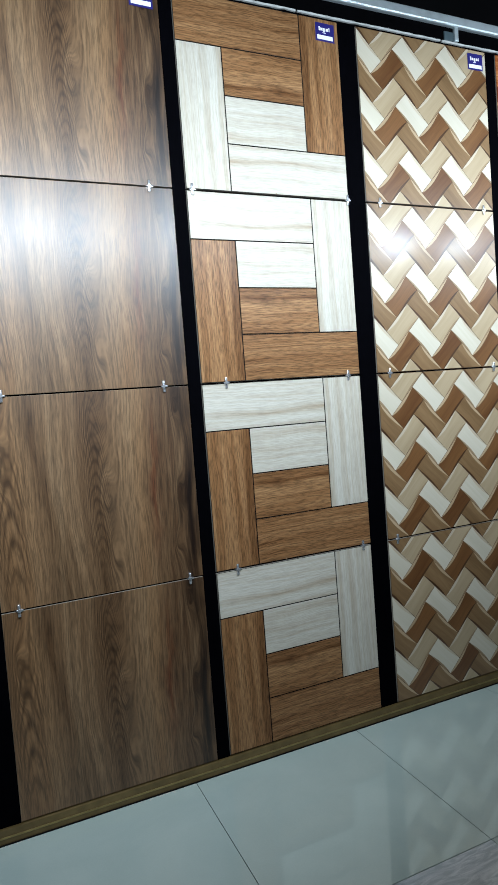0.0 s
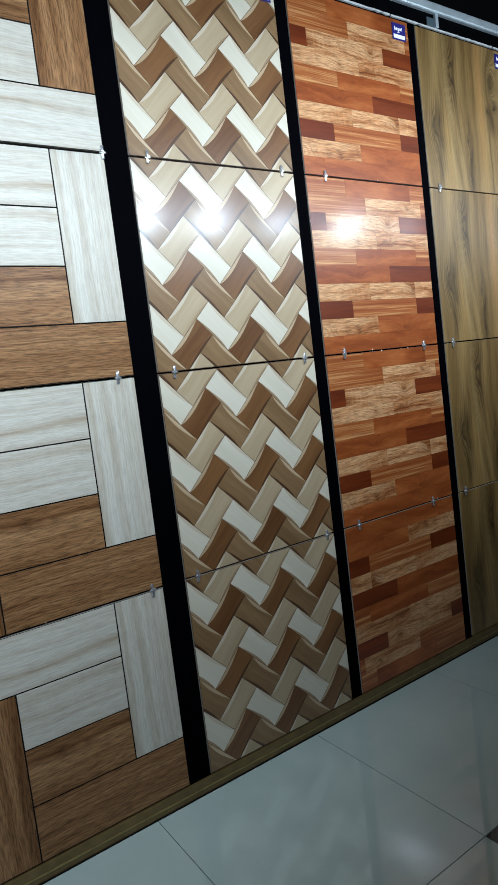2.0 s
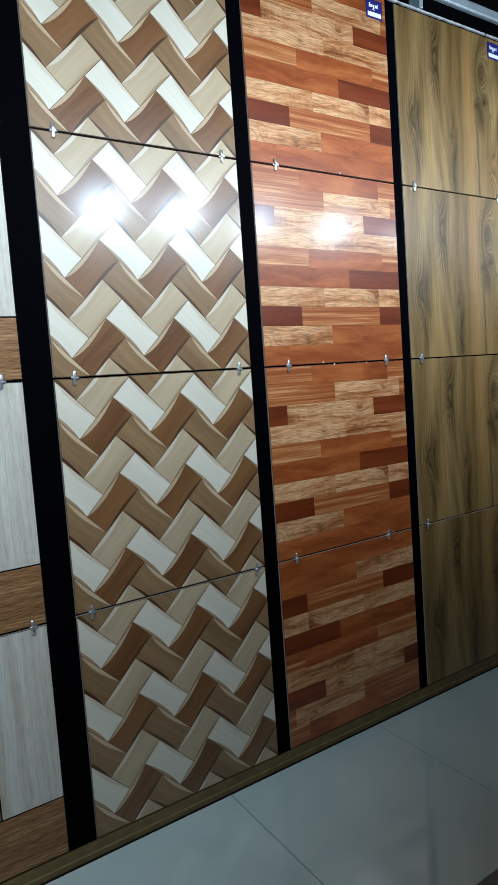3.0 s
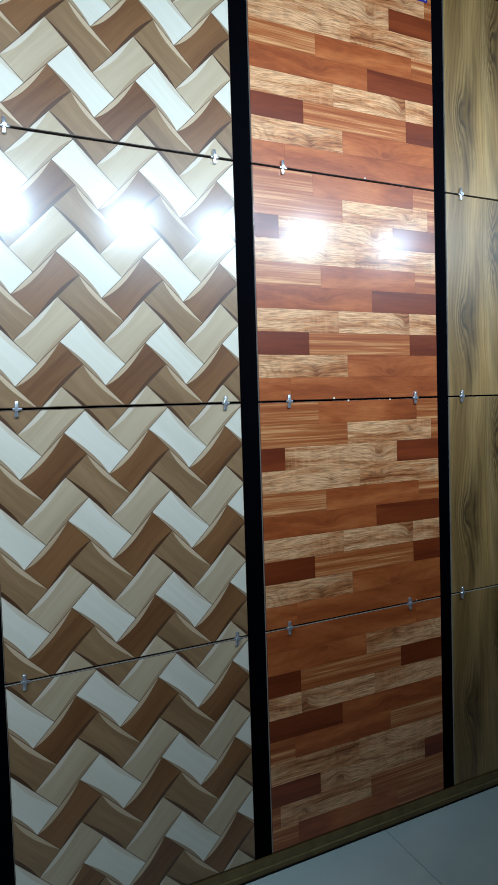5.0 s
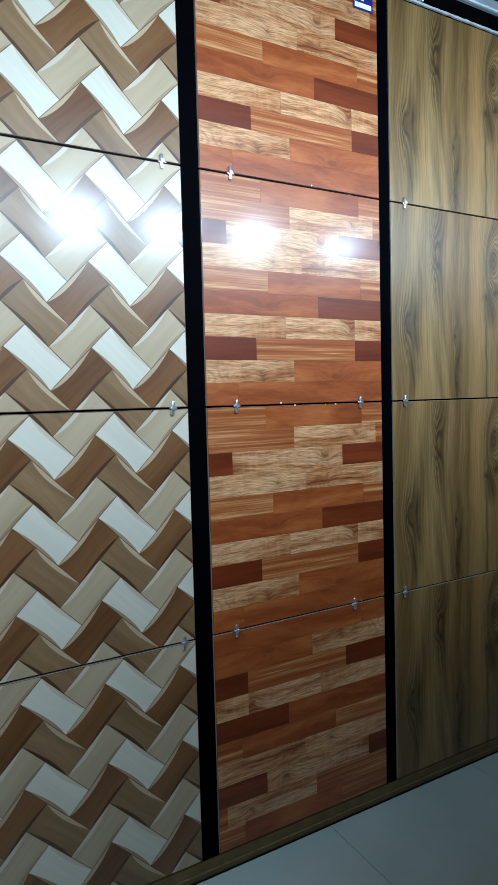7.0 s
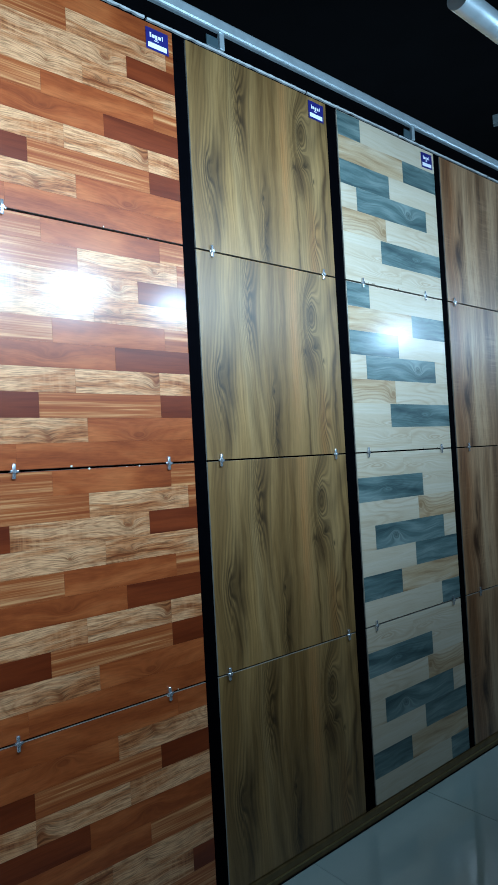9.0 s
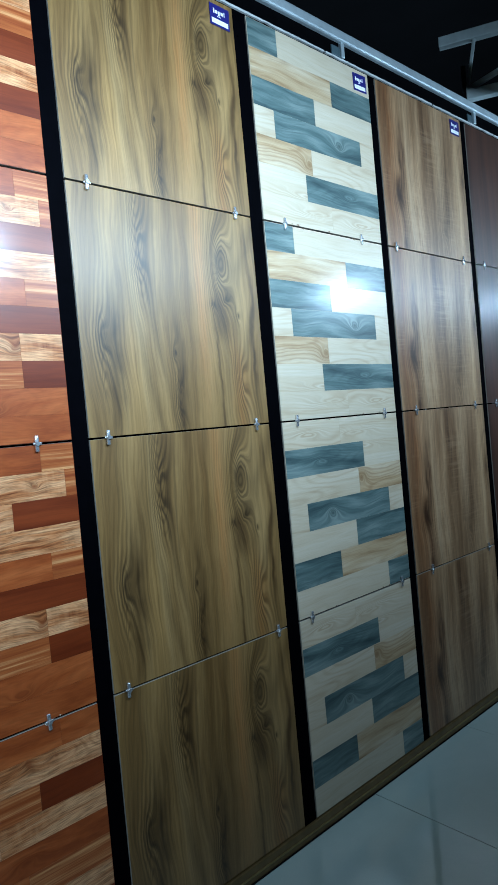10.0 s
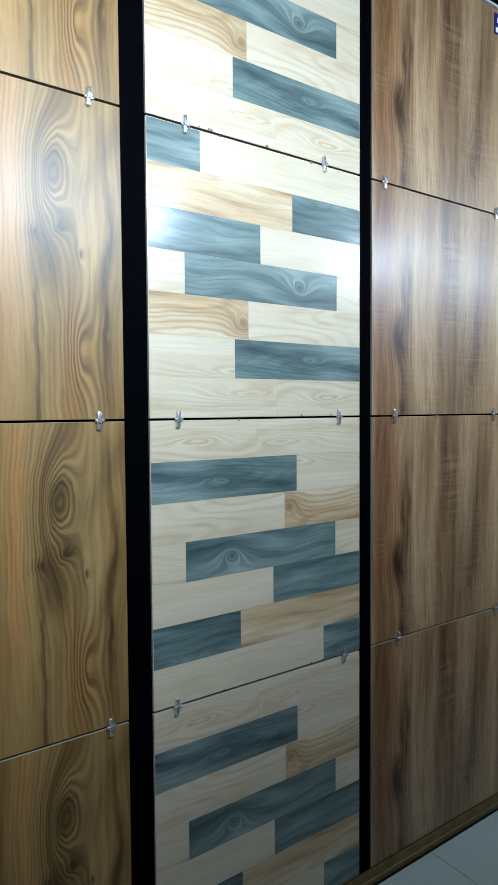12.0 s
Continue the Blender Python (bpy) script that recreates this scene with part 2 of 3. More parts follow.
edge_mid = wood("mid_edge_print", ((0.3, (0.2, 0.13, 0.072)), (0.65, (0.28, 0.19, 0.11))), across=18, pores=0.1, fibres=0.08, **GLOSS)
red_mid = wood("red_plank_print", ((0.26, (0.13, 0.024, 0.005)), (0.5, (0.245, 0.057, 0.012)), (0.75, (0.355, 0.105, 0.027))), across=12, along=3.0, lines=0.2, pores=0.3, pore=(26.0, 240.0), drift=1.2, contrast=1.3,
               fibres=0.2, wander=0.05,
               knots=((89.22, 45.67, 0.025, 0.012, 0.04, 0.5), (55.7, 28.77, 0.03, 0.012, 0.03, 0.4)), **GLOSS)
red_dark = wood("dark_red_plank_print", ((0.3, (0.08, 0.012, 0.0025)), (0.65, (0.155, 0.029, 0.006))), across=20, along=2.0, lines=0.15, pores=0.2, wander=0.03, **GLOSS)
red_stripe = wood("striped_plank_print", ((0.3, (0.17, 0.034, 0.008)), (0.5, (0.27, 0.075, 0.018)), (0.68, (0.5, 0.24, 0.09))), across=60, along=1.4, lines=0.3, pores=0.3, drift=0.15, fibres=0.4, **GLOSS)
red_light = wood("pale_plank_print", ((0.2, (0.16, 0.04, 0.01)), (0.38, (0.38, 0.148, 0.05)), (0.6, (0.57, 0.305, 0.14))), across=34, along=4.0, lines=0.35, line_count=9, pores=0.85, pore=(24.0, 320.0), dark=0.4, drift=0.5,
                 contrast=1.8, fibres=0.5, saw=0.2, wander=0.06, halo=0.7,
                 knots=((29.978, 15.65, 0.018, 0.010, 0.03, 0.7), (37.22, 19.39, 0.008, 0.007, 0.015, 0.9), (19.0, 10.01, 0.012, 0.008, 0.02, 0.6), (85.21, 43.775, 0.012, 0.004, 0.01, 0.9),
                        (67.085, 34.41, 0.018, 0.02, 0.02, 0.6), (85.275, 43.77, 0.012, 0.02, 0.01, 0.7), (41.08, 21.29, 0.02, 0.008, 0.02, 0.4)), **GLOSS)
olive = wood("olive_wood_print", ((0.2, (0.016, 0.008, 0.002)), (0.34, (0.105, 0.055, 0.014)), (0.5, (0.222, 0.131, 0.042)), (0.78, (0.34, 0.22, 0.085))),
             across=7.0, along=0.6, lines=0.3, line_count=6, pores=0.3, contrast=1.35, fibres=0.4, halo=0.4, rings=1.2, drift=0.3, wander=0.07,
             knots=((0.455, 0.46, 0.075, 0.034, 0.11, 0.6), (0.35, 0.475, 0.018, 0.016, 0.02, 0.5), (0.335, 0.425, 0.014, 0.012, 0.015, 0.6), (0.31, 0.515, 0.02, 0.008, 0.015, 0.5),
                    (0.24, 0.06, 0.06, 0.026, 0.035, 0.45), (0.2, 0.275, 0.022, 0.008, 0.02, 0.7), (0.08, 0.28, 0.05, 0.015, 0.04, 0.0),
                    (0.47, 0.19, 0.1, 0.022, 0.05, 0.0), (0.13, 0.51, 0.07, 0.025, 0.045, 0.0)),
             bands=((0.46, 0.03, 0.0, 0.24, 0.37, (0.34, 0.3, 0.26)), (0.08, 0.02, 0.06, 0.02, 0.34, (0.3, 0.27, 0.22)), (0.29, 0.011, 0.0, -0.1, 0.3, (0.4, 0.36, 0.3)),
                    (0.2, 0.03, 0.05, 0.0, 0.7, (0.66, 0.62, 0.56)), (0.565, 0.009, 0.0, 0.08, 0.55, (0.3, 0.25, 0.2)), (0.43, 0.006, 0.0, -0.1, 0.3, (0.35, 0.3, 0.26)), (0.37, 0.028, 0.03, 0.1, 0.8, (1.08, 0.86, 0.72)),
                    (0.14, 0.026, 0.02, -0.1, 0.7, (1.2, 1.2, 1.18)), (0.33, 0.014, 0.0, 0.3, 0.9, (1.2, 1.16, 1.14)), (0.51, 0.03, -0.02, -0.1, 0.22, (1.05, 0.84, 0.68))),
             flames=((0.19, 0.026, 0.34, 0.6, -3.0, 30.0), (0.28, 0.016, -0.05, 0.16, -3.0, 34.0), (0.06, 0.018, 0.1, 0.3, 3.0, 22.0)), flame=0.45, **SATIN)
cream_plank = wood("cream_plank_print", ((0.22, (0.33, 0.23, 0.125)), (0.4, (0.49, 0.405, 0.28)), (0.66, (0.54, 0.47, 0.35))), contrast=1.1, across=16, along=1.8, lines=0.4, line_count=7, pores=0.12, drift=0.6, fibres=0.25, wander=0.05,
                   knots=((55.985, 28.543, 0.055, 0.011, 0.05, 0.0), (52.05, 26.65, 0.09, 0.014, 0.05, 0.0), (44.62, 22.9, 0.12, 0.013, 0.05, 0.0), (26.0, 13.56, 0.008, 0.005, 0.01, 0.8)), **GLOSS)
blue_plank = wood("blue_grey_plank_print", ((0.26, (0.03, 0.048, 0.05)), (0.48, (0.1, 0.142, 0.134)), (0.72, (0.22, 0.27, 0.245))), across=16, along=2.2, lines=0.55, line_count=8, pores=0.2, drift=0.6, fibres=0.4, wander=0.07,
                  knots=((30.0, 15.5, 0.028, 0.018, 0.06, 0.5), (48.53, 24.83, 0.05, 0.012, 0.045, 0.0), (11.55, 6.17, 0.06, 0.014, 0.04, 0.0)), **GLOSS)
straw_plank = wood("straw_plank_print", ((0.28, (0.22, 0.125, 0.055)), (0.5, (0.44, 0.32, 0.18)), (0.72, (0.54, 0.44, 0.3))), across=18, along=2.2, lines=0.45, line_count=9, pores=0.2, drift=0.6, fibres=0.4, wander=0.06,
                   knots=((37.235, 19.205, 0.022, 0.018, 0.07, 0.7),), **GLOSS)
weathered = wood("weathered_brown_print", ((0.2, (0.034, 0.014, 0.006)), (0.36, (0.17, 0.092, 0.041)), (0.54, (0.325, 0.2, 0.1)), (0.78, (0.44, 0.3, 0.168))),
                 across=7.0, along=0.7, lines=0.15, pores=0.5, pore=(16.0, 300.0), fibres=0.5, contrast=1.6, halo=0.85, saw=0.2, drift=0.35, wander=0.05,
                 knots=((0.2, 0.095, 0.045, 0.024, 0.03, 1.0), (0.35, 0.12, 0.04, 0.006, 0.015, 0.7), (0.33, 0.58, 0.045, 0.015, 0.03, 0.7), (0.02, 0.12, 0.03, 0.012, 0.02, 0.7), (0.12, 0.4, 0.1, 0.02, 0.04, 0.0)),
                 bands=((0.43, 0.03, 0.05, 0.02, 0.52, (0.42, 0.36, 0.32)), (0.1, 0.016, 0.02, 0.14, 0.27, (0.3, 0.23, 0.19)), (0.12, 0.012, 0.05, 0.22, 0.48, (0.25, 0.17, 0.14)), (0.06, 0.05, 0.0, -0.1, 0.8, (0.88, 0.66, 0.5)),
                        (0.3, 0.012, 0.0, 0.3, 0.7, (0.55, 0.5, 0.46)), (0.12, 0.02, 0.0, -0.1, 0.2, (0.45, 0.36, 0.32)), (0.54, 0.03, 0.0, -0.1, 0.8, (1.25, 1.25, 1.2)),
                        (0.37, 0.02, 0.02, -0.1, 0.3, (0.55, 0.5, 0.46)), (0.22, 0.025, 0.02, -0.1, 0.7, (1.12, 1.12, 1.12))), rough=0.39, spec=0.5, coat=0.16, coat_rough=0.26, relief=0.15)
mahogany = wood("dark_mahogany_print", ((0.3, (0.028, 0.011, 0.006)), (0.65, (0.075, 0.03, 0.016))), across=16, pores=0.3, rough=0.4, coat=0.7, coat_rough=0.22, relief=0.06, wander=0.03)


def plain(name, colour, rough=0.5, metal=0.0, vary=0.15, scale=30.0, relief=0.05, spec=0.5, coat=0.0, coat_rough=0.05):
    g = Graph(name)
    v = g.place()
    n = g.m("ADD", g.m("MULTIPLY", g.noise(v, scale, 4.0), 0.6), g.m("MULTIPLY", g.noise(v, scale * 0.12, 3.0), 0.4))
    low, high = tuple(c * (1 - vary) for c in colour), tuple(min(1.0, c * (1 + vary)) for c in colour)
    g.bump(g.noise(v, scale * 6, 3.0), relief, 0.0006)
    r = g.m("ADD", rough - 0.06, g.m("MULTIPLY", n, 0.12))
    return g.finish(g.ramp(n, (0.3, low), (0.7, high)), r, metal, spec, coat, coat_rough)


black_steel = plain("black_painted_steel", (0.0008, 0.0008, 0.0013), 0.65, vary=0.3, spec=0.006)
black_board = plain("black_board", (0.0012, 0.0012, 0.0015), 0.75, vary=0.3, spec=0.01)
tile_edge = plain("ceramic_tile_edge", (0.27, 0.24, 0.2), 0.6)
groove = plain("dark_groove", (0.006, 0.005, 0.004), 0.8, spec=0.1)
galvanised = plain("galvanised_tube", (0.6, 0.67, 0.69), 0.32, metal=0.6, vary=0.2, scale=18)
pale_strip_mat = plain("pale_plaster_strip", (0.42, 0.42, 0.4), 0.6, vary=0.3, scale=40, relief=0.3)
bronze = plain("bronze_trim", (0.15, 0.098, 0.036), 0.38, metal=0.35, vary=0.35, scale=22)
gold_line = plain("worn_gold_line", (0.3, 0.22, 0.085), 0.34, metal=0.6, vary=0.3, scale=50)
chrome = plain("pale_zinc", (0.72, 0.73, 0.75), 0.22, metal=0.85, vary=0.1)
navy = plain("navy_sticker", (0.018, 0.016, 0.13), 0.35, vary=0.1)
sticker_white = plain("white_sticker", (0.75, 0.75, 0.78), 0.45, vary=0.05)
grey_steel = plain("grey_painted_truss", (0.5, 0.56, 0.55), 0.5, metal=0.0, vary=0.3, scale=12)
slate_steel = plain("slate_grey_plate", (0.05, 0.075, 0.085), 0.5, metal=0.2, vary=0.3, scale=12)
# near-black colour stands for the lack of light on roof and far walls
unlit_black = plain("unlit_roof_and_walls", (0.008, 0.008, 0.01), 0.8, vary=0.3, scale=4)
# for the unseen walls: kept dark to hold down bounce and tile reflections
dim_room = plain("bounce_cutting_dark", (0.03, 0.03, 0.03), 0.7, vary=0.1, scale=3)
speck_pale = plain("pale_adhesive", (0.6, 0.56, 0.48), 0.7)
speck_brown = plain("brown_adhesive", (0.2, 0.13, 0.08), 0.7)
lens_glass = plain("frosted_lamp_lens", (0.8, 0.8, 0.78), 0.3)


def floor_tile_material(name, low, high, rough, veins=0.0):
    g = Graph(name)
    v = g.world_place()
    n = g.noise(v, 3.0, 5.0, 0.6, 0.4)
    speck = g.noise(v, 220.0, 2.0)
    c = g.ramp(g.m("ADD", g.m("MULTIPLY", n, 0.75), g.m("MULTIPLY", speck, 0.25)), (0.3, low), (0.68, high))
    if veins:
        x, y, _ = g.split(v)
        w = g.noise(g.vec(g.m("MULTIPLY", x, 9.0), g.m("MULTIPLY", y, 40.0)), 1.0, 5.0, 0.65, 1.5)
        c = g.mix(g.m("MULTIPLY", g.ramp(w, (0.42, 1.0), (0.62, 0.0)), veins), c, (0.2, 0.26, 0.3))
    dirt = g.ramp(g.noise(v, 7.0, 6.0, 0.7), (0.5, 0.0), (0.75, 1.0))
    g.bump(g.noise(v, 3.5, 2.0), 0.02, 0.004)
    return g.finish(c, g.m("ADD", rough, g.m("MULTIPLY", dirt, 0.05)), 0.0, 0.8, 0.8, 0.02)


floor_pale = floor_tile_material("polished_pale_floor_tile", (0.43, 0.515, 0.475), (0.52, 0.6, 0.55), 0.02)
floor_marble = floor_tile_material("grey_veined_floor_tile", (0.58, 0.62, 0.64), (0.74, 0.77, 0.78), 0.15, 0.5)
floor_black = floor_tile_material("black_floor_tile", (0.012, 0.013, 0.015), (0.025, 0.026, 0.03), 0.12)
grout = plain("dark_grout", (0.06, 0.06, 0.055), 0.8)


# ---- shapes ----
def box_bm(x0, x1, y0, y1, z0, z1, bevel=0.0, bm=None):
    bm = bm or bmesh.new()
    made = bmesh.ops.create_cube(bm, size=1.0)["verts"]
    for v in made:
        v.co = Vector(((x0 + x1) / 2 + v.co.x * (x1 - x0), (y0 + y1) / 2 + v.co.y * (y1 - y0), (z0 + z1) / 2 + v.co.z * (z1 - z0)))
    if bevel:
        edges = list({e for v in made for e in v.link_edges})
        bmesh.ops.bevel(bm, geom=edges, offset=bevel, segments=2, profile=0.5, affect="EDGES")
    return bm


def tube_bm(a, b, radius, segments=20, bm=None, radius_b=None):
    bm = bm or bmesh.new()
    a, b = Vector(a), Vector(b)
    m = Matrix.Translation((a + b) / 2) @ (b - a).to_track_quat("Z", "Y").to_matrix().to_4x4()
    bmesh.ops.create_cone(bm, cap_ends=True, segments=segments, radius1=radius, radius2=radius if radius_b is None else radius_b, depth=(b - a).length, matrix=m)
    for f in bm.faces:
        f.smooth = len(f.verts) == 4
    return bm


def bar_bm(a, b, wide, deep, bevel=0.003):
    """A square-section bar from a to b."""
    a, b = Vector(a), Vector(b)
    h = (b - a).length / 2
    bm = box_bm(-wide / 2, wide / 2, -deep / 2, deep / 2, -h, h, bevel)
    bm.transform(Matrix.Translation((a + b) / 2) @ (b - a).to_track_quat("Z", "Y").to_matrix().to_4x4())
    return bm


def mesh_of(name, bm, *mats):
    data = bpy.data.meshes.new(name)
    bm.normal_update()
    bm.to_mesh(data)
    bm.free()
    for mat in mats:
        data.materials.append(mat)
    return data


def part(name, bm, material, parent, label=""):
    mats = material if isinstance(material, tuple) else (material,)
    ob = new(name, mesh_of(name, bm, *mats))
    ob.parent = parent
    return tagged(ob, label)


def structure(name, bm, material, label, category):
    return tagged(new(name, mesh_of(name, bm, material)), label, category, kind="structure")


# ---- room ----
X0, X1, Y0, Y1, TOP = -5.0, 6.5, -5.0, 3.0, 4.3
structure("floor", box_bm(X0, X1, Y0, Y1, -0.12, -0.012), grout, "dark grout bed under polished floor tiles", "floor")
# roof, north and east walls carry their darkness in the colour
structure("ceiling", box_bm(X0, X1, Y0, Y1, TOP, TOP + 0.1), unlit_black, "unlit roof high above the aisle, its darkness put into the colour", "ceiling")
structure("wall_south", box_bm(X0, X1, Y0 - 0.15, Y0, 0, TOP), dim_room, "unseen wall behind the aisle, darkened to cut bounced light", "wall")
structure("wall_north", box_bm(X0, X1, Y1, Y1 + 0.15, 0, TOP), unlit_black, "unlit wall behind the display, its darkness put into the colour", "wall")
structure("wall_west", box_bm(X0 - 0.15, X0, Y0, Y1, 0, TOP), dim_room, "unseen end wall, darkened to cut bounced light", "wall")
structure("wall_east", box_bm(X1, X1 + 0.15, Y0, Y1, 0, TOP), unlit_black, "unlit end wall, its darkness put into the colour", "wall")
structure("partition", box_bm(X0, X1, 0.05, 0.1, 0, 2.53), black_board, "black partition board behind the display panels", "partition")

# ---- display wall: columns of sample tiles between black posts ----
TILE, PITCH, BASE = 0.6, 0.602, 0.047
COLUMNS = ((-1.977, -1.372), (-1.326, -0.726), (-0.650, -0.052), (0.001, 0.602), (0.648, 1.247), (1.303, 1.906), (1.951, 2.565), (2.608, 3.215))
CLIPS = (((-1.925, -1.447), (-1.925, -1.452), (-1.93, -1.417)),
         ((-1.308, -0.732), (-1.243, -0.778), (-1.252, -0.762)),
         ((-0.595, -0.105), (-0.598, -0.097), (-0.61, -0.086)),
         ((0.088,), (0.088, 0.514), (0.070, 0.48)),
         ((0.703, 1.182), (0.696, 1.192), (0.686, 1.206)),
         ((1.392, 1.782), (1.368, 1.83), (1.357, 1.848)),
         ((1.995, 2.49), (2.036, 2.488), (2.055, 2.506)),
         ((2.676, 3.14), (2.68, 3.14), (2.66, 3.14)))
LABELS = ("walnut-brown wood-print sample tiles stacked four high on black board", "cream and tan plank-pattern sample tiles with dark grooves",
          "ivory and brown woven-block glossy sample tiles", "red-brown parquet-print glossy sample tiles",
          "olive wood-print sample tiles with large knots", "cream and blue-grey plank-print glossy sample tiles",
          "weathered brown wood-print sample tiles with dark knots", "dark mahogany-brown sample tiles, softly glossy")


def add_grain(data, s_dir, t_dir, offset):
    """Lays the layer 'grain': metres along s_dir and across t_dir on the face, from offset."""
    layer = data.uv_layers.new(name="grain")
    co = data.vertices
    for loop in data.loops:
        p = co[loop.vertex_index].co
        layer.data[loop.index].uv = (p.x * s_dir[0] + p.z * s_dir[1] + offset[0], p.x * t_dir[0] + p.z * t_dir[1] + offset[1])


def slab(name, u0, u1, v0, v1, y_front, y_back, mat, upright, seed, bevel):
    data = mesh_of(name, box_bm(u0, u1, y_front, y_back, v0, v1, bevel), mat)
    off = (0.0, 0.0) if seed is None else (3.7 * seed, 1.9 * seed)
    add_grain(data, (0, 1) if upright else (1, 0), (1, 0) if upright else (0, 1), off)
    return data


def tile_body(mat, upright=True):
    """The body of one sample tile: the print on its face, bare ceramic round its edges."""
    data = slab("tile", 0, TILE, 0, TILE, 0.0, 0.009, mat, upright, None, 0.0006)
    data.materials.append(tile_edge)
    for face in data.polygons:
        face.material_index = 0 if abs(face.normal.y) > 0.5 else 1
    return data


def clip_poly(poly, lo, hi):
    """A polygon cut to the square from lo to hi."""
    for axis in (0, 1):
        for edge, sign in ((lo, 1), (hi, -1)):
            out = []
            for i, p in enumerate(poly):
                q = poly[i - 1]
                dp, dq = (p[axis] - edge) * sign, (q[axis] - edge) * sign
                if (dp >= 0) != (dq >= 0):
                    k = dq / (dq - dp)
                    out.append((q[0] + (p[0] - q[0]) * k, q[1] + (p[1] - q[1]) * k))
                if dp >= 0:
                    out.append(p)
            poly = out
            if not poly:
                return poly
    return poly


def woven_block(name, origin, long_dir, short_dir, mats, upper_first, seed):
    """One block of the woven pattern: a body between a light crescent on its upper long side and a darker one below."""
    a, b = Vector(long_dir) * 0.1 , Vector(short_dir) * 0.05
    o = Vector(origin)
    n = 8
    def at(s, t):
        p = o + a * (0.5 + (s - 0.5) * 0.989) + b * (0.5 + (t - 0.5) * 0.978)
        return (p.x, p.y)
    steps = [i / n for i in range(n + 1)]
    lower = [0.0 + 0.12 * math.sin(math.pi * s) ** 0.8 * (0.6 + 0.5 * s) for s in steps]
    upper = [1.0 - 0.17 * math.sin(math.pi * s) ** 0.8 * (1.1 - 0.5 * s) for s in steps]
    zones = ([at(s, 0) for s in steps] + [at(s, t) for s, t in reversed(list(zip(steps, lower)))][1:-1],
             [at(s, t) for s, t in zip(steps, lower)] + [at(s, t) for s, t in reversed(list(zip(steps, upper)))],
             [at(s, t) for s, t in zip(steps, upper)][1:-1] + [at(s, 1) for s in reversed(steps)])
    bm = bmesh.new()
    for index, zone in enumerate(zones):
        poly = clip_poly(zone, 0.0015, TILE - 0.0015)
        clean = [p for i, p in enumerate(poly) if (Vector(p) - Vector(poly[i - 1])).length > 1e-5]
        if len(clean) < 3:
            continue
        f = bm.faces.new([bm.verts.new((x, -0.0004, z)) for x, z in clean])
        f.normal_update()
        if f.normal.y > 0:
            f.normal_flip()
        f.material_index = index
    if not bm.faces:
        bm.free()
        return None
    sides = [e for e in bm.edges]
    made = bmesh.ops.extrude_edge_only(bm, edges=sides)["geom"]
    for v in made:
        if isinstance(v, bmesh.types.BMVert):
            v.co.y = 0.002
    data = mesh_of(name, bm, *mats)
    d, w = Vector(long_dir).normalized(), Vector(short_dir).normalized()
    add_grain(data, (d.x, d.y), (w.x, w.y), (2.3 * seed, 1.1 * seed))
    return data


def plank_layout(rows, heights):
    """Rows from the top: (material, end) pairs, ends in fractions of the width."""
    out, v, seed = [], TILE, 1
    for row in rows:
        u = 0.0
        for mat, end in row:
            out.append((u * TILE, end * TILE, v - heights, v, mat, seed))
            u, seed = end, seed + 1
        v -= heights
    return out


M, D, S, L = red_mid, red_dark, red_stripe, red_light
PARQUET = plank_layout((((S, 0.30), (M, 0.865), (S, 1)), ((S, 0.455), (L, 0.955), (S, 1)), ((D, 0.12), (L, 0.74), (D, 1)), ((L, 0.52), (L, 1)),
                        ((S, 0.33), (M, 0.87), (S, 1)), ((M, 0.61), (D, 1)), ((L, 0.42), (L, 0.83), (L, 1)), ((D, 0.26), (S, 0.83), (D, 1)),
                        ((L, 0.465), (M, 1)), ((M, 0.16), (M, 1))), TILE / 10)
C, B, W = cream_plank, blue_plank, straw_plank
COAST = plank_layout((((B, 0.21), (C, 1)), ((W, 0.63), (B, 1)), ((B, 0.473), (C, 1)), ((C, 0.143), (B, 0.865), (C, 1)),
                      ((W, 0.415), (C, 1)), ((C, 0.353), (B, 1)), ((C, 0.55), (C, 1))), TILE / 7)
G2 = 0.0019
BRICKWORK = ((0, 0.446, 0.45, 0.6, white_oak, False, 1), (0.446, 0.6, 0.15, 0.6, white_oak, True, 2), (0, 0.154, 0, 0.45, tan_oak, True, 3),
             (0.154, 0.446, 0.3, 0.45, white_oak, False, 4), (0.154, 0.446, 0.15, 0.3, tan_oak, False, 5), (0.154, 0.6, 0, 0.15, tan_oak, False, 6))


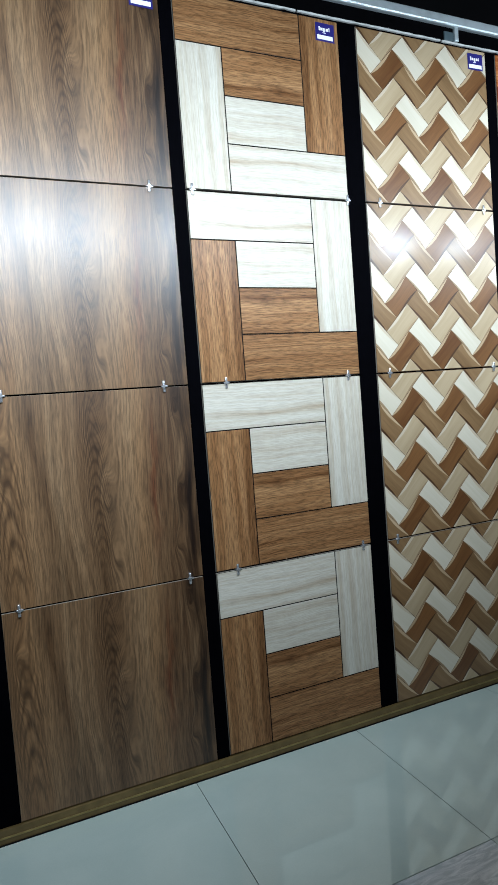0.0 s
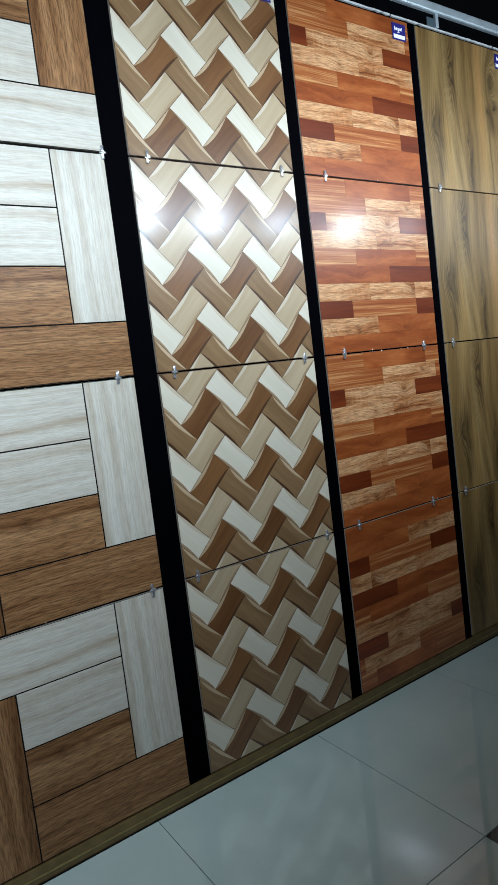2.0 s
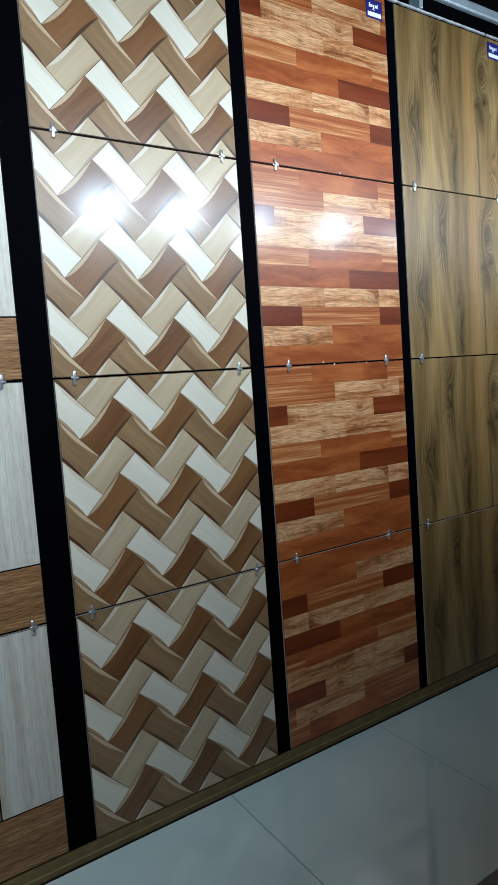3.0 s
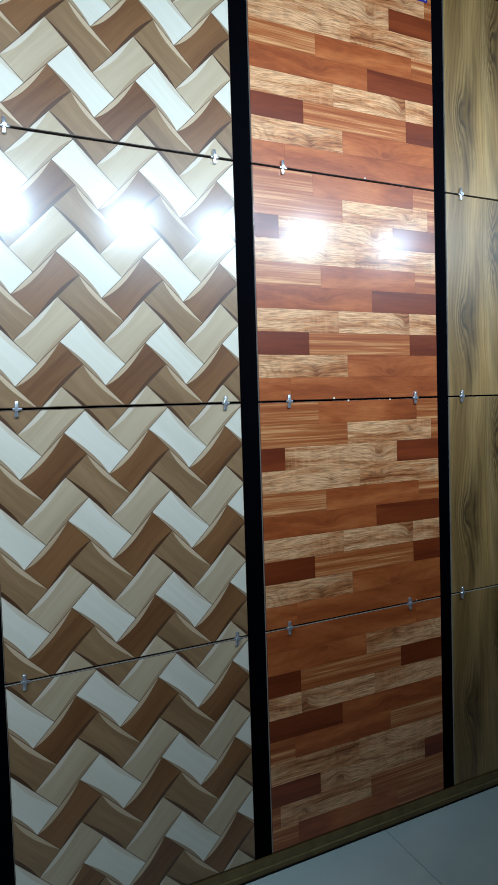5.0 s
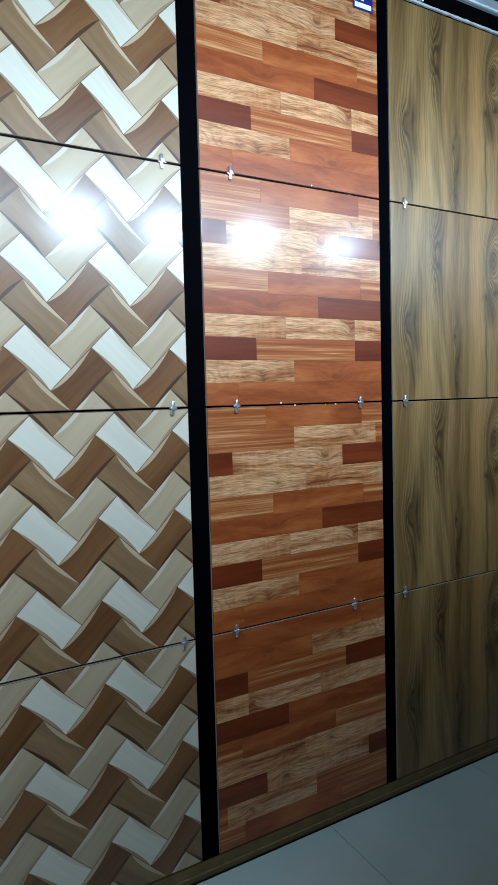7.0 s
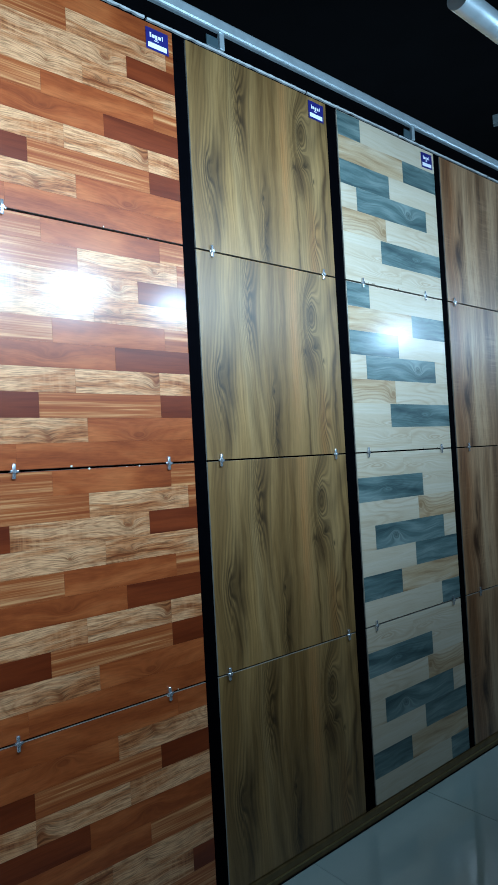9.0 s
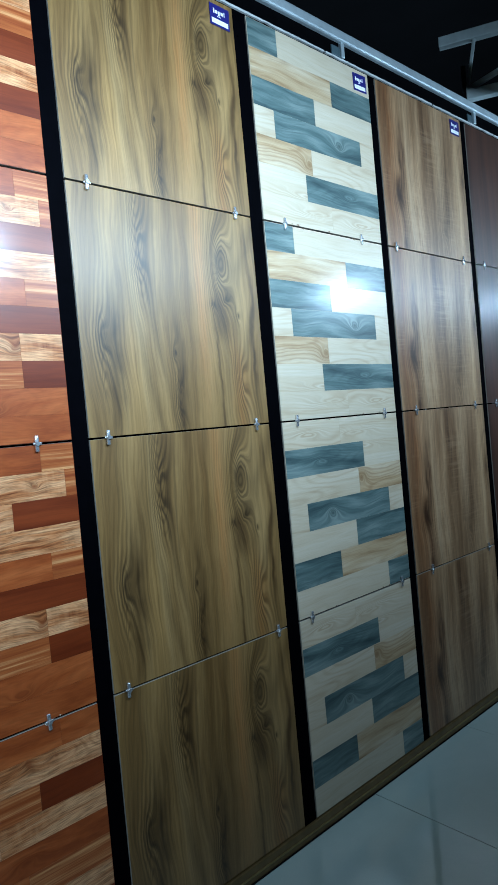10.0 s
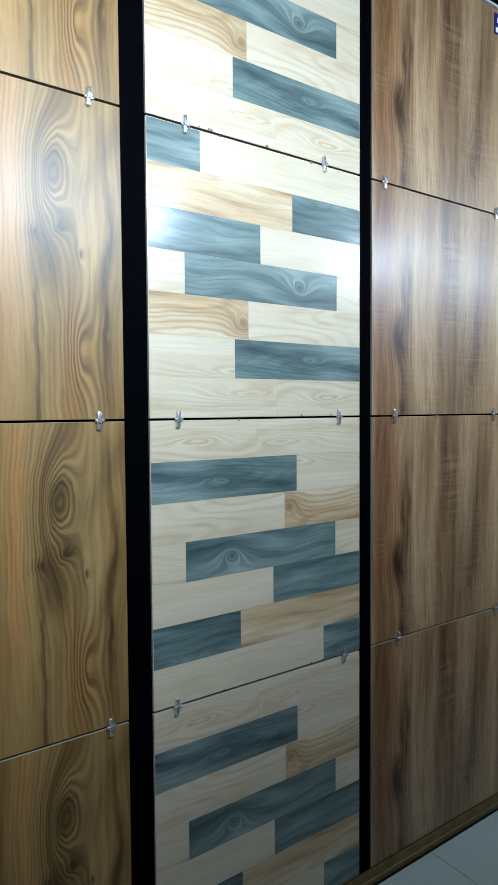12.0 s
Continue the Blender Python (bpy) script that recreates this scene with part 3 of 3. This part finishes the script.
def pieces_of(column):
    """The pieces that show on one tile of a column: shared meshes with their names; and the tile's own mesh."""
    if column == 1:
        base = tile_body(groove)
        return base, [("plank", slab("plank", u0 + G2, u1 - G2, v0 + G2, v1 - G2, -0.0012, 0.001, mat, up, seed, 0.0006)) for u0, u1, v0, v1, mat, up, seed in BRICKWORK]
    if column == 2:
        base = tile_body(edge_dark)
        made, seed = [], 1
        ao, bo = Vector((0.05, -0.05)), Vector((0.05, 0.05))
        for i in range(-16, 17):
            for j in range(-16, 17):
                o = Vector((0.152, 0.546)) + ao * i + bo * j
                if not (-0.3 < o.x < 0.7 and -0.3 < o.y < 0.8):
                    continue
                if (i + j) % 4 == 0:
                    mats = (edge_mid, block_white, edge_pale) if i % 2 == 0 else (edge_dark, block_tan, edge_light)
                    data = woven_block("block", o, (1, -1), (1, 1), mats, True, seed)
                elif (i + j) % 4 == 2:
                    mats = (edge_dark, block_brown, edge_light) if i % 2 == 0 else (edge_mid, block_cream, edge_pale)
                    data = woven_block("block", o + ao, (1, 1), (-1, 1), mats, True, seed)
                else:
                    continue
                if data:
                    made.append(("block", data))
                    seed += 1
        return base, made
    if column in (3, 5):
        layout = PARQUET if column == 3 else COAST
        base = tile_body(red_dark if column == 3 else cream_plank, False)
        return base, [("plank", slab("plank", max(u0, 0.0012) + 0.0002, min(u1, TILE - 0.0012) - 0.0002, max(v0, 0.0012) + 0.0002, min(v1, TILE - 0.0012) - 0.0002,
                                     -0.0005, 0.001, mat, False, seed, 0.0)) for u0, u1, v0, v1, mat, seed in layout]
    mat = {0: walnut, 4: olive, 6: weathered, 7: mahogany}[column]
    return tile_body(mat), []


def spacer_bm():
    """A cross-shaped chrome tile spacer with a stepped hub."""
    bm = box_bm(-0.0042, 0.0042, -0.007, 0.0, -0.018, 0.018, 0.002)
    box_bm(-0.008, 0.012, -0.0045, 0.0, -0.003, 0.003, 0.0012, bm)
    tube_bm((0, -0.010, 0), (0, -0.001, 0), 0.0048, 12, bm)
    return bm


SPACER = mesh_of("spacer_clip", spacer_bm(), chrome)
STICKER = mesh_of("brand_sticker", box_bm(-0.037, 0.037, -0.0006, 0.0, -0.030, 0.030, 0.0), navy)
STICKER_BAR = mesh_of("sticker_bar", box_bm(-0.031, 0.031, -0.0010, -0.0005, -0.024, -0.010, 0.0), sticker_white)


def wordmark_bm():
    """A plain mark of pale shapes in the place of the maker's name."""
    bm = bmesh.new()
    for x0, x1, z0, z1 in ((-0.024, -0.019, 0.004, 0.018), (-0.017, -0.008, 0.005, 0.014), (-0.006, 0.001, 0.001, 0.014), (0.004, 0.013, 0.005, 0.014), (0.016, 0.019, 0.005, 0.018), (-0.010, 0.004, -0.003, -0.001)):
        box_bm(x0, x1, -0.0010, -0.0005, z0, z1, 0.0, bm)
    return bm


WORDMARK = mesh_of("sticker_mark", wordmark_bm(), sticker_white)


def linked(name, data, parent, m):
    ob = new(name, data)
    ob.parent = parent
    ob.matrix_basis = m
    return ob


SPECKS = {1: 4, 3: 8, 5: 12, 6: 5}
rng_specks = random.Random(12)


def display_column(index):
    left, right = COLUMNS[index]
    stretch = (right - left) / TILE
    thing = tagged(new("tile_display_panel"), LABELS[index], "tile display", "tile display panels along the wall")
    thing.matrix_world = pose(left, 0, 0)
    part("backing_board", box_bm(0.0, right - left, 0.0105, 0.028, BASE - 0.002, BASE + 4 * PITCH + 0.002, 0.001), black_board, thing, "black backing board")
    base, pieces = pieces_of(index)
    for row in range(4):
        z = BASE + PITCH * (3 - row)
        turned = (index == 1 and row == 0) or (index == 3 and row == 3) or (index == 5 and row >= 2)
        m = pose(0, 0.0, z + 0.0012) @ Matrix.Diagonal((stretch, 1, 0.9955, 1))
        if turned:
            m = m @ Matrix.Translation((TILE, 0, TILE)) @ Matrix.Rotation(math.pi, 4, "Y")
        tile = linked("tile", base, thing, m)
        for name, data in pieces:
            linked(name, data, tile, Matrix())
    for row, pair in enumerate(CLIPS[index]):
        z = BASE + PITCH * (3 - row) - 0.001
        for x in pair:
            linked("spacer_clip", SPACER, thing, pose(x - left, -0.0005, z, 0, random.uniform(-4, 4), 0))
    for n in range(SPECKS.get(index, 0)):
        row = rng_specks.randrange(3)
        size = rng_specks.uniform(0.0012, 0.0028)
        speck = box_bm(-size, size * rng_specks.uniform(0.6, 2.0), -0.002, 0.0, -size, size, size * 0.5)
        speck.transform(pose(rng_specks.uniform(0.1, 0.52), -0.0008, BASE + PITCH * (3 - row) + rng_specks.choice((-0.004, 0.004)), 0, rng_specks.uniform(0, 90), 0))
        part("adhesive_speck", speck, speck_pale if index == 3 else speck_brown, thing)
    sticker = linked("brand_sticker", STICKER, thing, pose(right - left - 0.053, -0.0014, 2.408, 0, random.uniform(-2, 2), 0))
    linked("sticker_bar", STICKER_BAR, sticker, Matrix())
    linked("sticker_mark", WORDMARK, sticker, Matrix())
    return thing


for column in range(len(COLUMNS)):
    display_column(column)

# black posts in the gaps between the columns, closing frames at both ends
EDGES = [(-2.045, COLUMNS[0][0])] + [(COLUMNS[i][1], COLUMNS[i + 1][0]) for i in range(7)] + [(COLUMNS[7][1], 3.265)]
for x0, x1 in EDGES:
    post = tagged(new("display_post"), "black painted steel post between tile panels", "post", "posts of the display wall")
    post.matrix_world = pose(x0, 0, 0)
    w = x1 - x0
    part("upright", box_bm(0.0008, w - 0.0008, 0.003, 0.045, 0.03, 2.455, 0.002), black_steel, post)
    for z in (0.10, 1.19, 2.38):
        part("screw", tube_bm((w * 0.5 - 0.008, 0.0005, z), (w * 0.5 - 0.008, 0.004, z), 0.0032, 12), black_steel, post, "small screw head")

tagged(new("header_board", mesh_of("header_board", box_bm(-2.6, 4.2, 0.012, 0.048, 2.4565, 2.53), black_board)), "black header board above the tile panels", "board", kind="structure")
structure("wall_panel_west", box_bm(X0, -2.046, 0.0, 0.048, 0, 2.455), black_board, "plain black panel closing the display", "wall")
structure("wall_panel_east", box_bm(3.266, X1, 0.0, 0.048, 0, 2.455), black_board, "plain black panel closing the display", "wall")

# pale strip above the panels, broken into lengths with ragged edges
rng = random.Random(4)
x = -2.5
for length in (1.62, 0.62, 0.78, 0.64, 0.52, 0.68, 0.53, 0.70, 1.2):
    bm = bmesh.new()
    count = max(8, int(length / 0.02))
    tops, lows = [], []
    for i in range(count + 1):
        u = x + 0.004 + (length - 0.008) * i / count
        tops.append(2.4705 + rng.uniform(-0.0008, 0.0008))
        lows.append((u, 2.4636 + rng.uniform(-0.0009, 0.0009) + (0.0025 if rng.random() < 0.06 else 0.0)))
    front = [[bm.verts.new((u, 0.005, z)), bm.verts.new((u, 0.005, t))] for (u, z), t in zip(lows, tops)]
    back = [[bm.verts.new((u, 0.0118, z)), bm.verts.new((u, 0.0118, t))] for (u, z), t in zip(lows, tops)]
    for i in range(count):
        bm.faces.new((front[i][0], front[i + 1][0], front[i + 1][1], front[i][1]))
        bm.faces.new((front[i][1], front[i + 1][1], back[i + 1][1], back[i][1]))
        bm.faces.new((front[i + 1][0], front[i][0], back[i][0], back[i + 1][0]))
    bm.faces.new((front[0][0], front[0][1], back[0][1], back[0][0]))
    bm.faces.new((front[-1][1], front[-1][0], back[-1][0], back[-1][1]))
    tagged(new("cover_strip", mesh_of("cover_strip", bm, pale_strip_mat)), "pale ragged-edged cover strip along the panel tops", "strip", "cover strips above the panels", "structure")
    x += length

# galvanised top rail with short stubs
rail = tagged(new("top_rail"), "galvanised steel tube rail above the tile panels", "rail")
rail.matrix_world = pose(0, 0, 0)
part("tube", box_bm(-2.6, 4.2, -0.006, 0.034, 2.524, 2.562, 0.007), galvanised, rail)
for sx in (-1.18, -0.187, 0.79, 1.775, 2.71, 3.7):
    part("stub", box_bm(sx - 0.009, sx + 0.009, 0.0, 0.012, 2.473, 2.5245, 0.002), galvanised, rail)
    part("bracket", box_bm(sx - 0.056, sx - 0.0095, 0.0055, 0.0118, 2.4735, 2.506, 0.002), slate_steel, rail, "small slate-grey steel plate")

# bronze floor trim with a worn gold line
trim = tagged(new("floor_trim"), "worn bronze metal trim along the wall foot", "trim", kind="structure")
part("channel", box_bm(-2.6, 4.2, -0.006, 0.048, 0.0, 0.0445, 0.003), bronze, trim)
part("ridge", box_bm(-2.6, 4.2, -0.0085, -0.0055, 0.018, 0.0235, 0.001), gold_line, trim, "worn gold line")
part("foot_strip", box_bm(-2.6, 4.2, -0.011, -0.0055, 0.0, 0.003, 0.001), groove, trim, "dark dirty joint at the floor")

# ---- unseen lamp rail over the aisle, added to carry the spot lamps that face the panels ----
lamp_rail = tagged(new("lamp_rail"), "unseen thin grey tube, added to carry round spot lamps and fill lamps", "lamp rail")
part("tube", tube_bm((-2.8, RAIL_Y, RAIL_Z), (5.6, RAIL_Y, RAIL_Z), 0.014, 20), grey_steel, lamp_rail)
for hx in (-2.6, 1.3, 5.4):
    part("hanger", tube_bm((hx, RAIL_Y, RAIL_Z), (hx, RAIL_Y, TOP), 0.006, 10), grey_steel, lamp_rail)
pipe = tagged(new("service_pipe"), "pale grey pipe with a joint ring, hung over the aisle", "pipe")
part("barrel", tube_bm((1.0, -0.65, 2.366), (6.4, -0.65, 2.366), 0.030, 24), galvanised, pipe)
for px in (1.36, 2.9, 4.5):
    part("joint_ring", tube_bm((px - 0.03, -0.65, 2.366), (px + 0.03, -0.65, 2.366), 0.034, 24), grey_steel, pipe)
for px in (1.1, 3.6, 6.2):
    part("hanger", tube_bm((px, -0.65, 2.39), (px, -0.65, TOP), 0.005, 10), grey_steel, pipe)
for lamp_x, share in LAMPS:
    lens = tube_bm((0, 0, 0), (0, 0, 0.004), 0.019, 20)
    lens.transform(lamp_pose(lamp_x, 0.021))
    part("lamp_lens", lens, lens_glass, lamp_rail, "round frosted lamp lens")

# ---- roof truss ----
def truss(label):
    """A light lattice girder that runs aslant over the aisle, from above the display to the far wall."""
    thing = tagged(new("roof_truss"), label, "truss")
    thing.matrix_world = pose(2.75, 0.05, 0, 0, 0, -65.8)
    low, high, reach = 2.622, 2.882, 5.4
    part("bottom_chord", box_bm(0.0, reach, -0.022, 0.022, low - 0.022, low + 0.022, 0.003), grey_steel, thing)
    part("top_chord", box_bm(-0.1, reach, -0.022, 0.022, high - 0.022, high + 0.022, 0.003), grey_steel, thing)
    part("gusset_plate", box_bm(-0.016, 0.004, 0.006, 0.012, low + 0.024, 2.765, 0.001), slate_steel, thing, "dark steel gusset plate")
    for k in range(5):
        w = 1.06 * k
        part("web_post", bar_bm((w + 0.004, 0, low + 0.02), (w + 0.05, 0, high - 0.02), 0.018, 0.014), grey_steel, thing)
        part("diagonal", bar_bm((w + 0.01, 0, low + 0.03), (w + 0.56, 0, high - 0.03), 0.026, 0.02), grey_steel, thing)
        part("diagonal", bar_bm((w + 1.05, 0, low + 0.03), (w + 0.6, 0, high - 0.03), 0.026, 0.02), grey_steel, thing)
    return thing


truss("grey steel lattice truss crossing under the dark roof")

# crumbs of plaster and grout along the foot of the trim
def crumbs():
    rng_crumb = random.Random(8)
    verts, faces = [], []
    for n in range(520):
        cluster = rng_crumb.choice((-2.03, -1.55, -1.34, -0.98, -0.69, -0.3, -0.03, 0.62, 1.27, 1.93, 2.58)) if n % 2 else rng_crumb.uniform(-2.5, 3.4)
        x, y = cluster + rng_crumb.gauss(0, 0.05), -0.0125 - abs(rng_crumb.gauss(0, 0.0035))
        r = rng_crumb.uniform(0.0008, 0.0026)
        base = len(verts)
        for k in range(5):
            a = k * 1.2566 + rng_crumb.uniform(-0.3, 0.3)
            verts.append((x + r * rng_crumb.uniform(0.8, 2.2) * math.cos(a), y + r * rng_crumb.uniform(0.6, 1.0) * math.sin(a), 0.0004))
        verts.append((x, y, r * rng_crumb.uniform(0.6, 1.1)))
        faces += [(base + k, base + (k + 1) % 5, base + 5) for k in range(5)]
    data = bpy.data.meshes.new("plaster_crumbs")
    data.from_pydata(verts, [], faces)
    data.materials.append(crumb_mat)
    tagged(new("plaster_crumbs", data), "pale crumbs of plaster and grout along the trim foot", "debris", kind="stuff")


crumb_mat = plain("pale_plaster_crumb", (0.55, 0.52, 0.45), 0.8)
crumbs()

# ---- floor tiles ----
SKEW = 0.07
COLS = [-0.846 + 0.607 * k for k in range(-7, 12)]
ROWS = [0.05, -0.69, -1.295, -1.9, -2.505, -3.11, -3.715, -4.32, -4.925]
ground = bpy.data.objects["floor"]
floor_shapes = {}
for r in range(len(ROWS) - 1):
    y1, y0 = ROWS[r], ROWS[r + 1]
    bm = bmesh.new()
    g = 0.0012
    y_low = y0 + (0.0 if r == 0 else g)
    quad = ((g + SKEW * y_low, y0 + g), (0.607 - g + SKEW * y_low, y0 + g), (0.607 - g + SKEW * y1, y1 - g), (g + SKEW * y1, y1 - g))
    f = bm.faces.new([bm.verts.new((qx, qy, 0.0)) for qx, qy in quad])
    out = bmesh.ops.extrude_face_region(bm, geom=[f])["geom"]
    for v in out:
        if isinstance(v, bmesh.types.BMVert):
            v.co.z = -0.012
    bmesh.ops.recalc_face_normals(bm, faces=bm.faces)
    data = mesh_of("floor_tile", bm, floor_pale)
    variants = {0: data}
    for key, mat in ((1, floor_marble), (2, floor_black)):
        variants[key] = data.copy()
        variants[key].materials.clear()
        variants[key].materials.append(mat)
    for k, cx in enumerate(COLS):
        kind = 0
        if r == 1:
            kind = 1 if cx < -0.9 else (0 if cx < -0.8 else (2 if cx < 0.2 else (1, 0, 2)[k % 3]))
        elif r > 1:
            kind = (0, 1, 2)[(k + r) % 3]
        ob = new("floor_tile", variants[kind])
        ob.parent = ground
        ob.location = (cx, 0, rng.uniform(-0.0003, 0.0003))
